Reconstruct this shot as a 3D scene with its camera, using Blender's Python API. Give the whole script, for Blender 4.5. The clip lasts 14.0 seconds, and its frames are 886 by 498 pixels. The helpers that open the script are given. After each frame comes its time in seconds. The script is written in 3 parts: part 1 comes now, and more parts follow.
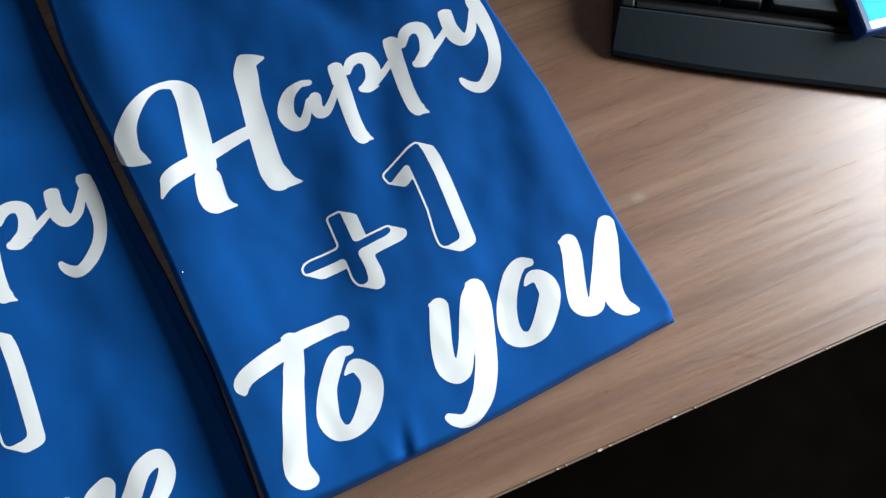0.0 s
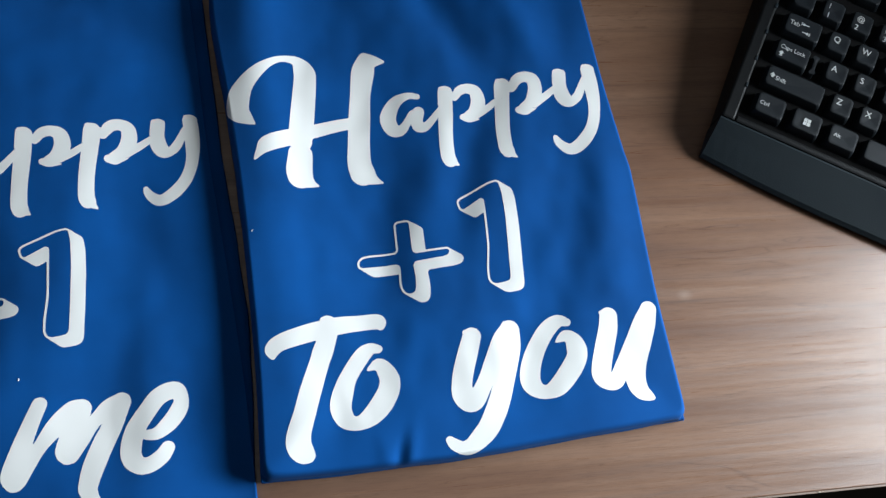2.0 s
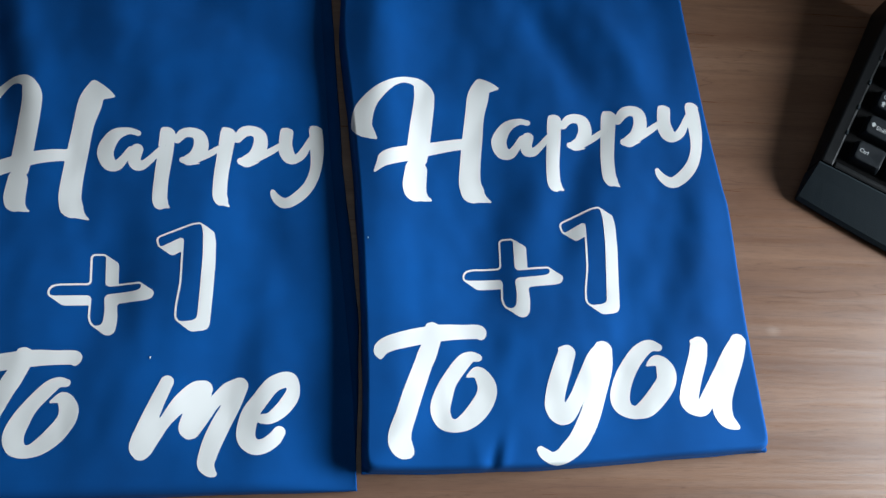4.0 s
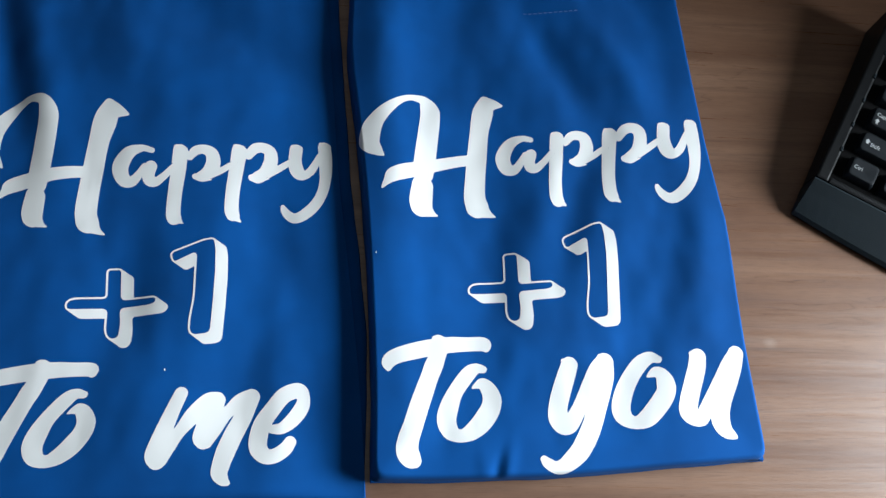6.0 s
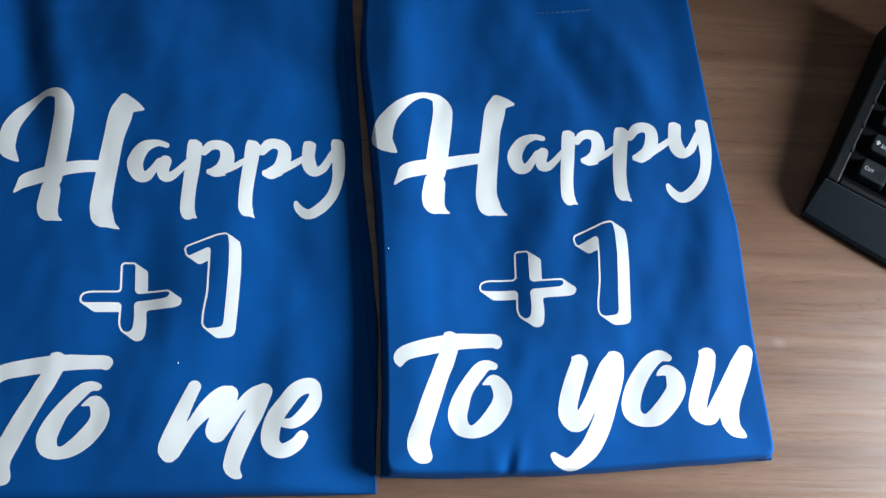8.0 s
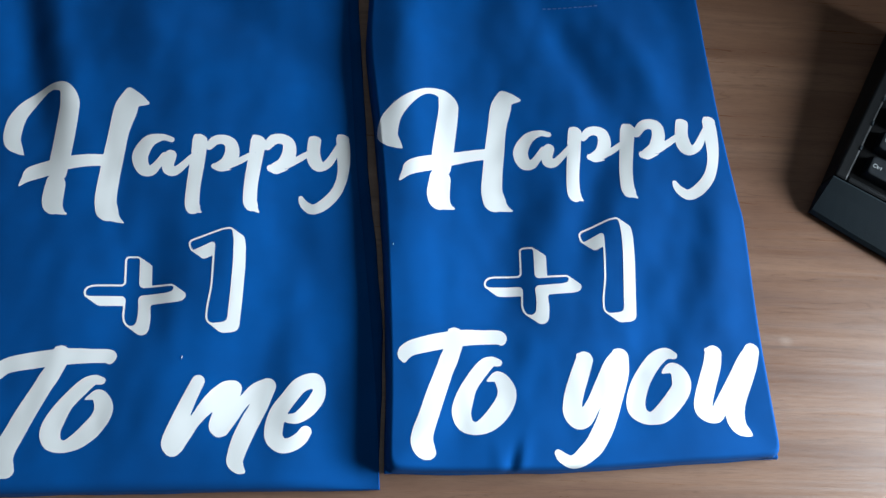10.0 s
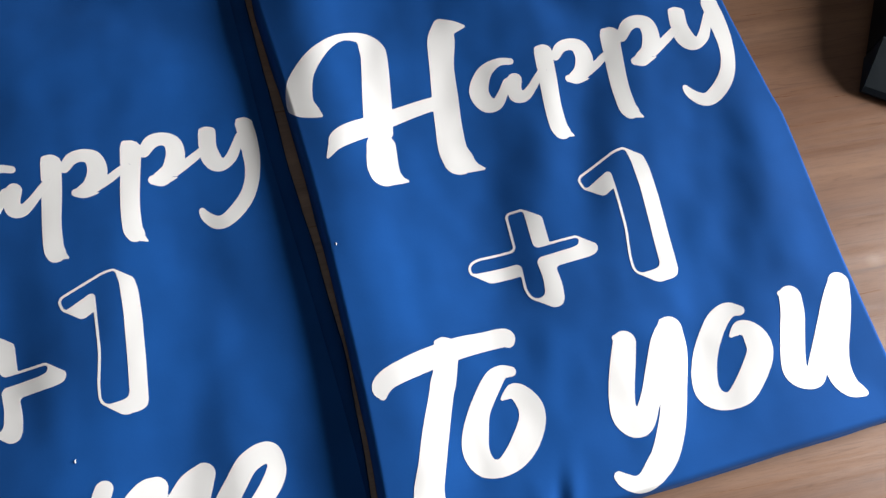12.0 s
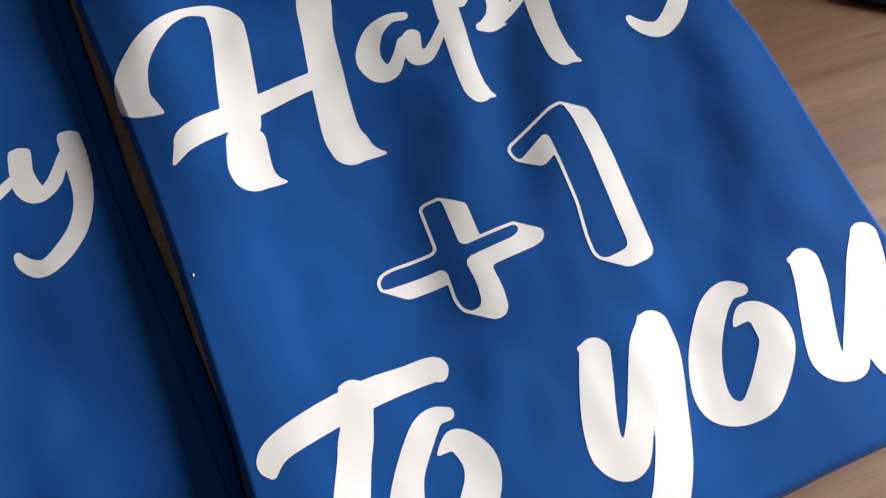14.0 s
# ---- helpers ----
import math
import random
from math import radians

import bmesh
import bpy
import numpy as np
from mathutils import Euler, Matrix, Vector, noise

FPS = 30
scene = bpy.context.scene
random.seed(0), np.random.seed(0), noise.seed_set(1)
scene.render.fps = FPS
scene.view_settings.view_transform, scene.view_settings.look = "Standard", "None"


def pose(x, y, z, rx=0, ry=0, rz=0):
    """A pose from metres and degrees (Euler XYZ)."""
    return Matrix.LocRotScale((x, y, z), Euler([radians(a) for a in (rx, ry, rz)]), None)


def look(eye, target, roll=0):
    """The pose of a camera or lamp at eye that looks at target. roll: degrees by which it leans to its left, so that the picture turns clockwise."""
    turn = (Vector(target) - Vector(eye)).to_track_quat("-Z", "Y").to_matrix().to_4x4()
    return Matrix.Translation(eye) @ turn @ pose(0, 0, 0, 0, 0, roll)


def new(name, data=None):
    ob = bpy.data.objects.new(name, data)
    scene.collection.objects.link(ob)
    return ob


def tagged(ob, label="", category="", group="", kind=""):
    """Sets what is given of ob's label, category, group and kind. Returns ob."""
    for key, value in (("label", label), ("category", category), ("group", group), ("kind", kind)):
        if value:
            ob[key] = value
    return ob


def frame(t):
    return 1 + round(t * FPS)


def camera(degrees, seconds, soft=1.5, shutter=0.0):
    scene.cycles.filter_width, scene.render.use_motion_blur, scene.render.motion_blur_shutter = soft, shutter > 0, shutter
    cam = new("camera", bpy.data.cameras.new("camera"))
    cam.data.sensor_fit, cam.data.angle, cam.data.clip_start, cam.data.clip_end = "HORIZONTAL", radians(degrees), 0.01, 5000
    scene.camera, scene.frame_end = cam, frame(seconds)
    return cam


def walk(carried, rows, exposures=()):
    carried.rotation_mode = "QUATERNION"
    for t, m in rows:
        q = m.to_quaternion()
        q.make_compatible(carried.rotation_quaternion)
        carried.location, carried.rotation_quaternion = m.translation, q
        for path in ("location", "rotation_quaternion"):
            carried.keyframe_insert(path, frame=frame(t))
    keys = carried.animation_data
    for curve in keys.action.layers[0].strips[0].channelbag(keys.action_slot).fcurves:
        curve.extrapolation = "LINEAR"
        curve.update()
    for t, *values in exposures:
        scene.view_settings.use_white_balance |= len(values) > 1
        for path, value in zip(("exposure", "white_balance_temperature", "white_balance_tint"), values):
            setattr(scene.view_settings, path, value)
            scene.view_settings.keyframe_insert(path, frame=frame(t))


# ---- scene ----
cam = camera(54.87, 14.0, soft=1.35)
# seconds, x, y, z, turn about x, y, z
PATH = [
    (0.0, 0.0377, -0.0791, 0.4365, 17.77, -4.15, -23.06),
    (0.5, 0.0359, -0.0793, 0.4453, 18.13, -5.49, -18.21),
    (1.0, 0.0307, -0.0840, 0.4534, 18.40, -6.97, -13.22),
    (1.5, 0.0259, -0.0871, 0.4563, 18.50, -7.93, -8.88),
    (2.0, 0.0197, -0.0872, 0.4541, 18.59, -7.82, -5.55),
    (2.5, 0.0106, -0.0921, 0.4554, 18.80, -7.11, -3.14),
    (3.0, 0.0010, -0.0952, 0.4592, 19.03, -6.28, -1.06),
    (5.5, -0.0173, -0.0994, 0.4936, 19.67, -5.65, 0.06),
    (6.0, -0.0174, -0.0961, 0.4898, 19.65, -5.88, -0.19),
    (6.5, -0.0190, -0.0933, 0.4865, 19.39, -5.99, -0.31),
    (7.0, -0.0179, -0.0917, 0.4801, 19.22, -5.96, -0.31),
    (7.5, -0.0234, -0.0969, 0.4915, 19.54, -5.95, 0.00),
    (10.0, -0.0222, -0.0994, 0.4892, 19.43, -5.62, 0.81),
    (10.5, -0.0241, -0.0953, 0.4644, 19.21, -5.48, -0.66),
    (11.0, -0.0190, -0.0777, 0.4277, 19.09, -4.78, -3.09),
    (11.5, -0.0130, -0.0740, 0.3913, 20.68, -3.72, -6.64),
    (12.0, -0.0038, -0.0658, 0.3622, 20.80, -2.62, -11.25),
    (12.5, 0.0048, -0.0646, 0.3405, 20.53, -1.92, -15.25),
    (13.0, 0.0153, -0.0564, 0.3072, 20.22, -1.26, -17.54),
    (13.5, 0.0233, -0.0524, 0.2879, 20.92, -0.89, -18.63),
    (14.0, 0.0337, -0.0504, 0.2729, 23.33, -0.38, -18.83),
]
walk(cam, [(t, pose(x, y, z, rx, ry, rz)) for t, x, y, z, rx, ry, rz in PATH], exposures=[(0, 0.08, 6200, 6), (3, 0.02, 6120, 6), (6.5, 0.24, 6080, 6), (10, 0.25, 5880, 4), (11, 0.22, 6750, 12), (12, 0.26, 6900, 14), (12.5, 0.08, 6950, 15), (14, -0.05, 7100, 16)])

# ---------------------------------------------------------------- world and light
world = bpy.data.worlds.new("sky")
scene.world = world
world.use_nodes = True
wt = world.node_tree
sky = wt.nodes.new("ShaderNodeTexSky")
sky.sky_type, sky.sun_disc = "NISHITA", False
sky.sun_elevation, sky.sun_rotation = radians(40), radians(200)
wt.links.new(sky.outputs[0], wt.nodes["Background"].inputs[0])
wt.nodes["Background"].inputs[1].default_value = 0.08

# the room's one window, in the wall beside the desk
WX, WY0, WY1, WZ0, WZ1 = 1.10, -0.36, 0.38, 0.08, 0.88
lamp = bpy.data.lights.new("window_light", "AREA")
lamp.shape, lamp.size, lamp.size_y = "RECTANGLE", WY1 - WY0 - 0.1, WZ1 - WZ0 - 0.1
lamp.energy, lamp.color = 50.0, (0.93, 0.97, 1.0)
window_light = new("window_light", lamp)
mid = Vector((WX + 0.03, (WY0 + WY1) / 2, (WZ0 + WZ1) / 2))
window_light.matrix_world = look(mid, mid + Vector((-1, 0, 0)))


# ---------------------------------------------------------------- materials
def material(name, colour, rough=0.5, metal=0.0, spec=0.5):
    m = bpy.data.materials.new(name)
    m.use_nodes = True
    b = m.node_tree.nodes["Principled BSDF"]
    b.inputs["Base Color"].default_value = (*colour, 1)
    b.inputs["Roughness"].default_value = rough
    b.inputs["Metallic"].default_value = metal
    b.inputs["Specular IOR Level"].default_value = spec
    return m


def coords(m, scale=(1, 1, 1)):
    nt = m.node_tree
    tc, mp = nt.nodes.new("ShaderNodeTexCoord"), nt.nodes.new("ShaderNodeMapping")
    mp.inputs["Scale"].default_value = scale
    nt.links.new(tc.outputs["Object"], mp.inputs["Vector"])
    return mp.outputs[0]


def noise_node(m, vector, scale, detail=4, rough=0.55, distort=0.0):
    n = m.node_tree.nodes.new("ShaderNodeTexNoise")
    n.inputs["Scale"].default_value, n.inputs["Detail"].default_value = scale, detail
    n.inputs["Roughness"].default_value, n.inputs["Distortion"].default_value = rough, distort
    m.node_tree.links.new(vector, n.inputs["Vector"])
    return n.outputs[0]


def ramp(m, fac, stops):
    r = m.node_tree.nodes.new("ShaderNodeValToRGB")
    while len(r.color_ramp.elements) < len(stops):
        r.color_ramp.elements.new(0.5)
    for e, (p, c) in zip(r.color_ramp.elements, stops):
        e.position, e.color = p, (*c, 1) if len(c) == 3 else c
    m.node_tree.links.new(fac, r.inputs[0])
    return r.outputs[0]


def mixed(m, fac, a, b, kind="MIX"):
    n = m.node_tree.nodes.new("ShaderNodeMix")
    n.data_type, n.blend_type = "RGBA", kind
    for sock, v in ((n.inputs[0], fac), (n.inputs[6], a), (n.inputs[7], b)):
        if isinstance(v, (int, float)):
            sock.default_value = v
        elif isinstance(v, tuple):
            sock.default_value = (*v, 1)
        else:
            m.node_tree.links.new(v, sock)
    return n.outputs[2]


def bump(m, height, strength, distance):
    n = m.node_tree.nodes.new("ShaderNodeBump")
    n.inputs["Strength"].default_value, n.inputs["Distance"].default_value = strength, distance
    m.node_tree.links.new(height, n.inputs["Height"])
    m.node_tree.links.new(n.outputs[0], m.node_tree.nodes["Principled BSDF"].inputs["Normal"])


def plug(m, out, name):
    m.node_tree.links.new(out, m.node_tree.nodes["Principled BSDF"].inputs[name])


def cloth_material(name, colour):
    m = material(name, colour, 0.9, 0.0, 0.12)
    v = coords(m)
    soft = noise_node(m, v, 22, 3)
    fine = noise_node(m, v, 900, 2, 0.6)
    dark = tuple(c * 0.86 for c in colour)
    light = tuple(c * 1.12 for c in colour)
    plug(m, ramp(m, soft, [(0.3, dark), (0.7, light)]), "Base Color")
    b = m.node_tree.nodes["Principled BSDF"]
    b.inputs["Sheen Weight"].default_value = 0.03
    b.inputs["Sheen Roughness"].default_value = 0.5
    b.inputs["Sheen Tint"].default_value = (0.3, 0.5, 1.0, 1)
    bump(m, fine, 0.10, 0.0003)
    return m


def wood_material():
    m = material("walnut_laminate", (0.2, 0.13, 0.09), 0.42, 0.0, 0.5)
    band = noise_node(m, coords(m, (1.3, 24, 1)), 1.6, 4, 0.6, 0.3)
    streak = noise_node(m, coords(m, (5, 190, 1)), 1.5, 6, 0.7, 0.3)
    pore = noise_node(m, coords(m, (90, 1500, 1)), 1.0, 4, 0.7)
    blotch = noise_node(m, coords(m, (9, 22, 1)), 1.5, 4, 0.6)
    vein = noise_node(m, coords(m, (1.2, 13, 1)), 1.9, 5, 0.6, 0.5)
    base = ramp(m, band, [(0.30, (0.112, 0.053, 0.031)), (0.5, (0.172, 0.091, 0.054)), (0.70, (0.245, 0.142, 0.090))])
    c = mixed(m, 0.55, base, ramp(m, streak, [(0.30, (0.48, 0.42, 0.38)), (0.45, (1, 1, 1)), (0.58, (1.0, 1.0, 1.0)), (0.72, (1.3, 1.28, 1.26))]), "MULTIPLY")
    c = mixed(m, 0.6, c, ramp(m, vein, [(0.4955, (1, 1, 1)), (0.499, (0.35, 0.27, 0.23)), (0.5025, (1, 1, 1))]), "MULTIPLY")
    c = mixed(m, 0.32, c, ramp(m, pore, [(0.36, (0.45, 0.38, 0.34)), (0.52, (1, 1, 1))]), "MULTIPLY")
    c = mixed(m, 0.35, c, ramp(m, blotch, [(0.35, (0.72, 0.66, 0.62)), (0.65, (1, 1, 1))]), "MULTIPLY")
    # a pale scuff in the surface
    d = m.node_tree.nodes.new("ShaderNodeVectorMath")
    d.operation = "DISTANCE"
    m.node_tree.links.new(coords(m, (0.7, 1, 1)), d.inputs[0])
    d.inputs[1].default_value = (0.2355 * 0.7, 0.0249, 0)
    c = mixed(m, ramp(m, d.outputs["Value"], [(0.0003, (0.22, 0.22, 0.22)), (0.0030, (0, 0, 0))]), c, (0.5, 0.42, 0.36))
    plug(m, c, "Base Color")
    plug(m, ramp(m, streak, [(0.3, (0.40, 0.40, 0.40)), (0.7, (0.25, 0.25, 0.25))]), "Roughness")
    m.node_tree.nodes["Principled BSDF"].inputs["Specular IOR Level"].default_value = 0.76
    bump(m, pore, 0.15, 0.0003)
    return m


def grained(name, colour, rough, spec=0.5, grain=700, strength=0.15, vary=0.15):
    m = material(name, colour, rough, 0.0, spec)
    v = coords(m)
    big = noise_node(m, v, 14, 4)
    plug(m, ramp(m, big, [(0.3, tuple(c * (1 - vary) for c in colour)), (0.7, tuple(c * (1 + vary) for c in colour))]), "Base Color")
    bump(m, noise_node(m, v, grain, 2), strength, 0.0003)
    return m


CLOTH = cloth_material("royal_blue_jersey", (0.0028, 0.057, 0.226))
VINYL = grained("white_print", (0.70, 0.70, 0.69), 0.5, 0.4, 500, 0.06, 0.03)
WOOD = wood_material()
EDGE = grained("desk_edge_band", (0.13, 0.085, 0.06), 0.5)
CHIP = grained("bare_chipboard", (0.42, 0.34, 0.27), 0.8)
CARCASS = grained("dark_desk_panel", (0.05, 0.035, 0.028), 0.6)
PLASTIC = grained("black_keyboard_plastic", (0.0035, 0.004, 0.0048), 0.5, 0.15, 1800, 0.25)
LIP = grained("charcoal_plastic", (0.0070, 0.0125, 0.0165), 0.55, 0.2, 1800, 0.25)
WELL = grained("black_plate", (0.002, 0.002, 0.0022), 0.9, 0.1)
KEYCAP = grained("keycap_plastic", (0.0060, 0.0080, 0.0105), 0.5, 0.15, 2500, 0.2)
LEGEND = material("legend_print", (0.42, 0.43, 0.43), 0.5)
NAVY = grained("navy_card", (0.008, 0.05, 0.22), 0.35, 0.5)
CYAN = grained("cyan_gloss_print", (0.02, 0.42, 0.75), 0.2, 0.5)
SLATE = grained("slate_blue_print", (0.02, 0.06, 0.14), 0.4, 0.4)
MAUVE = grained("mauve_print", (0.12, 0.13, 0.24), 0.25, 0.5)
PAPER = grained("white_card", (0.8, 0.8, 0.8), 0.5)
WALL = grained("matt_wall_paint", (0.15, 0.14, 0.13), 0.9, 0.2, 300, 0.1, 0.04)
CEIL = grained("ceiling_paint", (0.35, 0.35, 0.34), 0.9, 0.2, 300, 0.1, 0.03)
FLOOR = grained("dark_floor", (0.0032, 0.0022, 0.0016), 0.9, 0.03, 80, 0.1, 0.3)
FRAME = grained("white_window_frame", (0.78, 0.78, 0.77), 0.4)
BLOCKER_FRONT = material("light_blocker_front", (0.004, 0.004, 0.005), 0.2)
THREAD = material("seam_thread", (0.03, 0.10, 0.30), 0.8)
LINT = material("lint", (0.8, 0.82, 0.85), 0.9)
GLASS = material("window_glass", (1, 1, 1), 0.02)
GLASS.node_tree.nodes["Principled BSDF"].inputs["Transmission Weight"].default_value = 1.0


# ---------------------------------------------------------------- mesh helpers
def mesh_object(name, verts, faces, mat, parent=None, label="", smooth=False):
    me = bpy.data.meshes.new(name)
    me.from_pydata([tuple(v) for v in verts], [], faces)
    if smooth:
        me.polygons.foreach_set("use_smooth", [True] * len(me.polygons))
    me.materials.append(mat)
    me.update()
    ob = new(name, me)
    if parent:
        ob.parent = parent
    if label:
        tagged(ob, label=label)
    return ob


def part(name, bm, mat, parent=None, label="", smooth=False):
    bmesh.ops.recalc_face_normals(bm, faces=bm.faces)
    me = bpy.data.meshes.new(name)
    bm.to_mesh(me)
    bm.free()
    if smooth:
        me.polygons.foreach_set("use_smooth", [True] * len(me.polygons))
    me.materials.append(mat)
    ob = new(name, me)
    if parent:
        ob.parent = parent
    if label:
        tagged(ob, label=label)
    return ob


def box(bm, x0, x1, y0, y1, z0, z1, bevel=0.0):
    made = bmesh.ops.create_cube(bm, size=1.0)["verts"]
    for v in made:
        v.co = Vector((x0 + (v.co.x + 0.5) * (x1 - x0), y0 + (v.co.y + 0.5) * (y1 - y0), z0 + (v.co.z + 0.5) * (z1 - z0)))
    if bevel:
        edges = list({e for v in made for e in v.link_edges})
        bmesh.ops.bevel(bm, geom=edges, offset=bevel, segments=2, affect="EDGES", profile=0.5)
    return bm


def curve_at(nodes, q):
    """Smooth value at q of a line given by (q, value) nodes."""
    q = min(max(q, nodes[0][0]), nodes[-1][0])
    for i in range(len(nodes) - 1):
        (a, va), (b, vb) = nodes[i], nodes[i + 1]
        if q <= b:
            before = nodes[i - 1] if i else (a - (b - a), va - (vb - va))
            after = nodes[i + 2] if i + 2 < len(nodes) else (b + (b - a), vb + (vb - va))
            ma = (vb - before[1]) / (b - before[0]) * (b - a)
            mb = (after[1] - va) / (after[0] - a) * (b - a)
            u = (q - a) / (b - a)
            return (2 * u**3 - 3 * u**2 + 1) * va + (u**3 - 2 * u**2 + u) * ma + (3 * u**2 - 2 * u**3) * vb + (u**3 - u**2) * mb
    return nodes[-1][1]


# ---------------------------------------------------------------- the room
def room():
    x0, y0, y1, z0, z1, t = -2.2, -1.7, 1.7, -0.74, 1.75, 0.12
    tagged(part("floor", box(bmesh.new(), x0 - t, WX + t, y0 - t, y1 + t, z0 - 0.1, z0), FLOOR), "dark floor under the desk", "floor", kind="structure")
    tagged(part("ceiling", box(bmesh.new(), x0 - t, WX + t, y0 - t, y1 + t, z1, z1 + 0.1), CEIL), "plain pale ceiling", "ceiling", kind="structure")
    for name, b in (("wall_north", (x0 - t, WX + t, y1, y1 + t)), ("wall_south", (x0 - t, WX + t, y0 - t, y0)), ("wall_west", (x0 - t, x0, y0, y1))):
        tagged(part(name, box(bmesh.new(), *b, z0, z1), WALL), "plain taupe painted wall", "wall", kind="structure")
    bm = bmesh.new()
    box(bm, WX, WX + t, y0, WY0, z0, z1)
    box(bm, WX, WX + t, WY1, y1, z0, z1)
    box(bm, WX, WX + t, WY0, WY1, z0, WZ0)
    box(bm, WX, WX + t, WY0, WY1, WZ1, z1)
    tagged(part("wall_east", bm, WALL), "taupe painted wall with a window opening", "wall", kind="structure")
    win = tagged(new("window_1"), "white framed window that lights the desk", "window", kind="structure")
    win.location = (WX + 0.08, 0, 0)
    bm = bmesh.new()
    w = 0.05
    box(bm, -0.03, 0.03, WY0, WY1, WZ0, WZ0 + w)
    box(bm, -0.03, 0.03, WY0, WY1, WZ1 - w, WZ1)
    box(bm, -0.03, 0.03, WY0, WY0 + w, WZ0 + w, WZ1 - w)
    box(bm, -0.03, 0.03, WY1 - w, WY1, WZ0 + w, WZ1 - w)
    part("window_frame", bm, FRAME, win)
    pane = part("pane", box(bmesh.new(), -0.003, 0.003, WY0 + w, WY1 - w, WZ0 + w, WZ1 - w), GLASS, win)
    pane.visible_shadow = False


room()

# ---------------------------------------------------------------- the desk
DY = -0.0912          # front edge
DX0, DX1, DYB, DT = -0.75, 0.80, 0.62, 0.025


def desk():
    d = tagged(new("desk"), "brown walnut-grain laminate desk with chipped front edge", "desk")
    bm = bmesh.new()
    box(bm, DX0, DX1, DY + 0.0012, DYB, -DT, 0, 0.0006)
    part("desktop", bm, WOOD, d)
    part("edge_band", box(bmesh.new(), DX0, DX1, DY, DY + 0.0012, -DT, -0.0003, 0.0003), EDGE, d, "thin brown edge band")
    for x in (DX0 + 0.03, DX1 - 0.05):
        part("side_panel", box(bmesh.new(), x, x + 0.02, DY + 0.06, DYB - 0.02, -0.74, -DT, 0.001), CARCASS, d)
    part("back_panel", box(bmesh.new(), DX0 + 0.05, DX1 - 0.05, DYB - 0.06, DYB - 0.045, -0.55, -DT), CARCASS, d)
    # small chips where the edge band has broken away
    rnd = random.Random(4)
    for i in range(15):
        x = 0.05 + 0.36 * rnd.random()
        a, b, h = 0.0004 + 0.0013 * rnd.random() ** 2, 0.0003 + 0.0006 * rnd.random(), 0.0002
        bm = bmesh.new()
        ring = [bm.verts.new((x + a * math.cos(k * 1.047 + i) * (0.7 + 0.5 * rnd.random()), DY + 0.0006 + b * math.sin(k * 1.047 + i), h)) for k in range(6)]
        low = [bm.verts.new((v.co.x, v.co.y, -0.0012)) for v in ring]
        bm.faces.new(ring)
        for k in range(6):
            bm.faces.new((ring[k], low[k], low[(k + 1) % 6], ring[(k + 1) % 6]))
        part("edge_chip", bm, CHIP, d)
    return d


desk()

# ---------------------------------------------------------------- printed lettering
# Pen strokes of the two script alphabets, in millimetres: x, y and the half width of the stroke.
GLYPH_H = [
    [(-4.7, 131.4, 0.7), (-8.6, 134.6, 3.3), (-13.2, 139.7, 6), (-12.4, 148.6, 6), (-9.1, 155.6, 4.9), (-3, 162.9, 3.7), (5, 169.8, 2.2), (12.3, 173.3, 1.9), (20.1, 172.6, 3.3), (23.8, 166.7, 5.9), (24.1, 159.9, 6.3), (22.5, 145, 6.6), (20.9, 130.9, 6.7), (20, 122.9, 6.4)],
    [(19.7, 114.6, 6.6), (18.7, 104.7, 7.1), (19, 100.9, 6.9)],
    [(22, 98.9, 4.3), (25.5, 96.9, 2), (28.8, 95.9, 0.5)],
    [(-4.9, 110.5, 0.7), (-0.9, 116.1, 2.9), (2.5, 119.5, 4.6), (13.4, 124.1, 4.7), (26.6, 129.1, 4), (39.9, 133, 3.6), (50.6, 135.3, 3.4)],
    [(59.5, 173.4, 5.2), (57.7, 166.4, 6.6), (55.6, 153.8, 5.9), (54, 137.3, 6.2), (52.8, 122.8, 6.3), (52.3, 110.2, 6.7), (53.8, 103.7, 7.2)],
    [(58.8, 176.1, 3.1), (64.5, 174.1, 2.6), (70, 172.7, 0.7)],
    [(62.5, 171.9, 2.8), (69.3, 172.3, 0.7)],
    [(56.7, 101.8, 4.7), (60.6, 99.5, 2.3), (64.8, 97.9, 0.5)],
]
GLYPH_A = [
    [(88, 149.6, 1.7), (82.3, 150.3, 2.1), (74.9, 146.6, 3.6), (70.4, 137.6, 4.6), (72.5, 130.3, 4.1), (77.1, 129.1, 3.1), (80.8, 133.2, 2.4), (84.3, 139.3, 1.9)],
    [(88, 139.7, 3.4), (86.8, 134.2, 3.4), (87.7, 130.9, 3.6), (91, 130.2, 2.7), (95.1, 133.7, 2.2), (99.3, 138.7, 1.9), (102.1, 142.1, 1.7)],
]
GLYPH_P = [
    [(104.5, 151, 4.3), (103.6, 137, 4.3), (102.6, 122.5, 4.1), (102.7, 111.7, 4.2), (103.6, 108.5, 4.1)],
    [(102.5, 153.1, 1.9), (106.6, 152.2, 2.1)],
    [(104.6, 108.2, 2.7), (108.6, 105.8, 0.5)],
    [(109.9, 147.9, 2.1), (113.2, 152.2, 2.8), (117.8, 153.7, 3.1), (122.3, 152.2, 3.8), (123.8, 147.4, 4.2), (123.2, 143, 4.2), (120.2, 138.8, 3.1), (116.6, 136.4, 2.4)],
    [(113.8, 135.5, 1.9), (117.6, 134, 1.6), (123.4, 134.2, 0.3)],
    [(121.9, 137.5, 2.8), (128.2, 140.5, 2.1), (133.2, 144.3, 1.9), (136.4, 146.6, 1.7)],
]
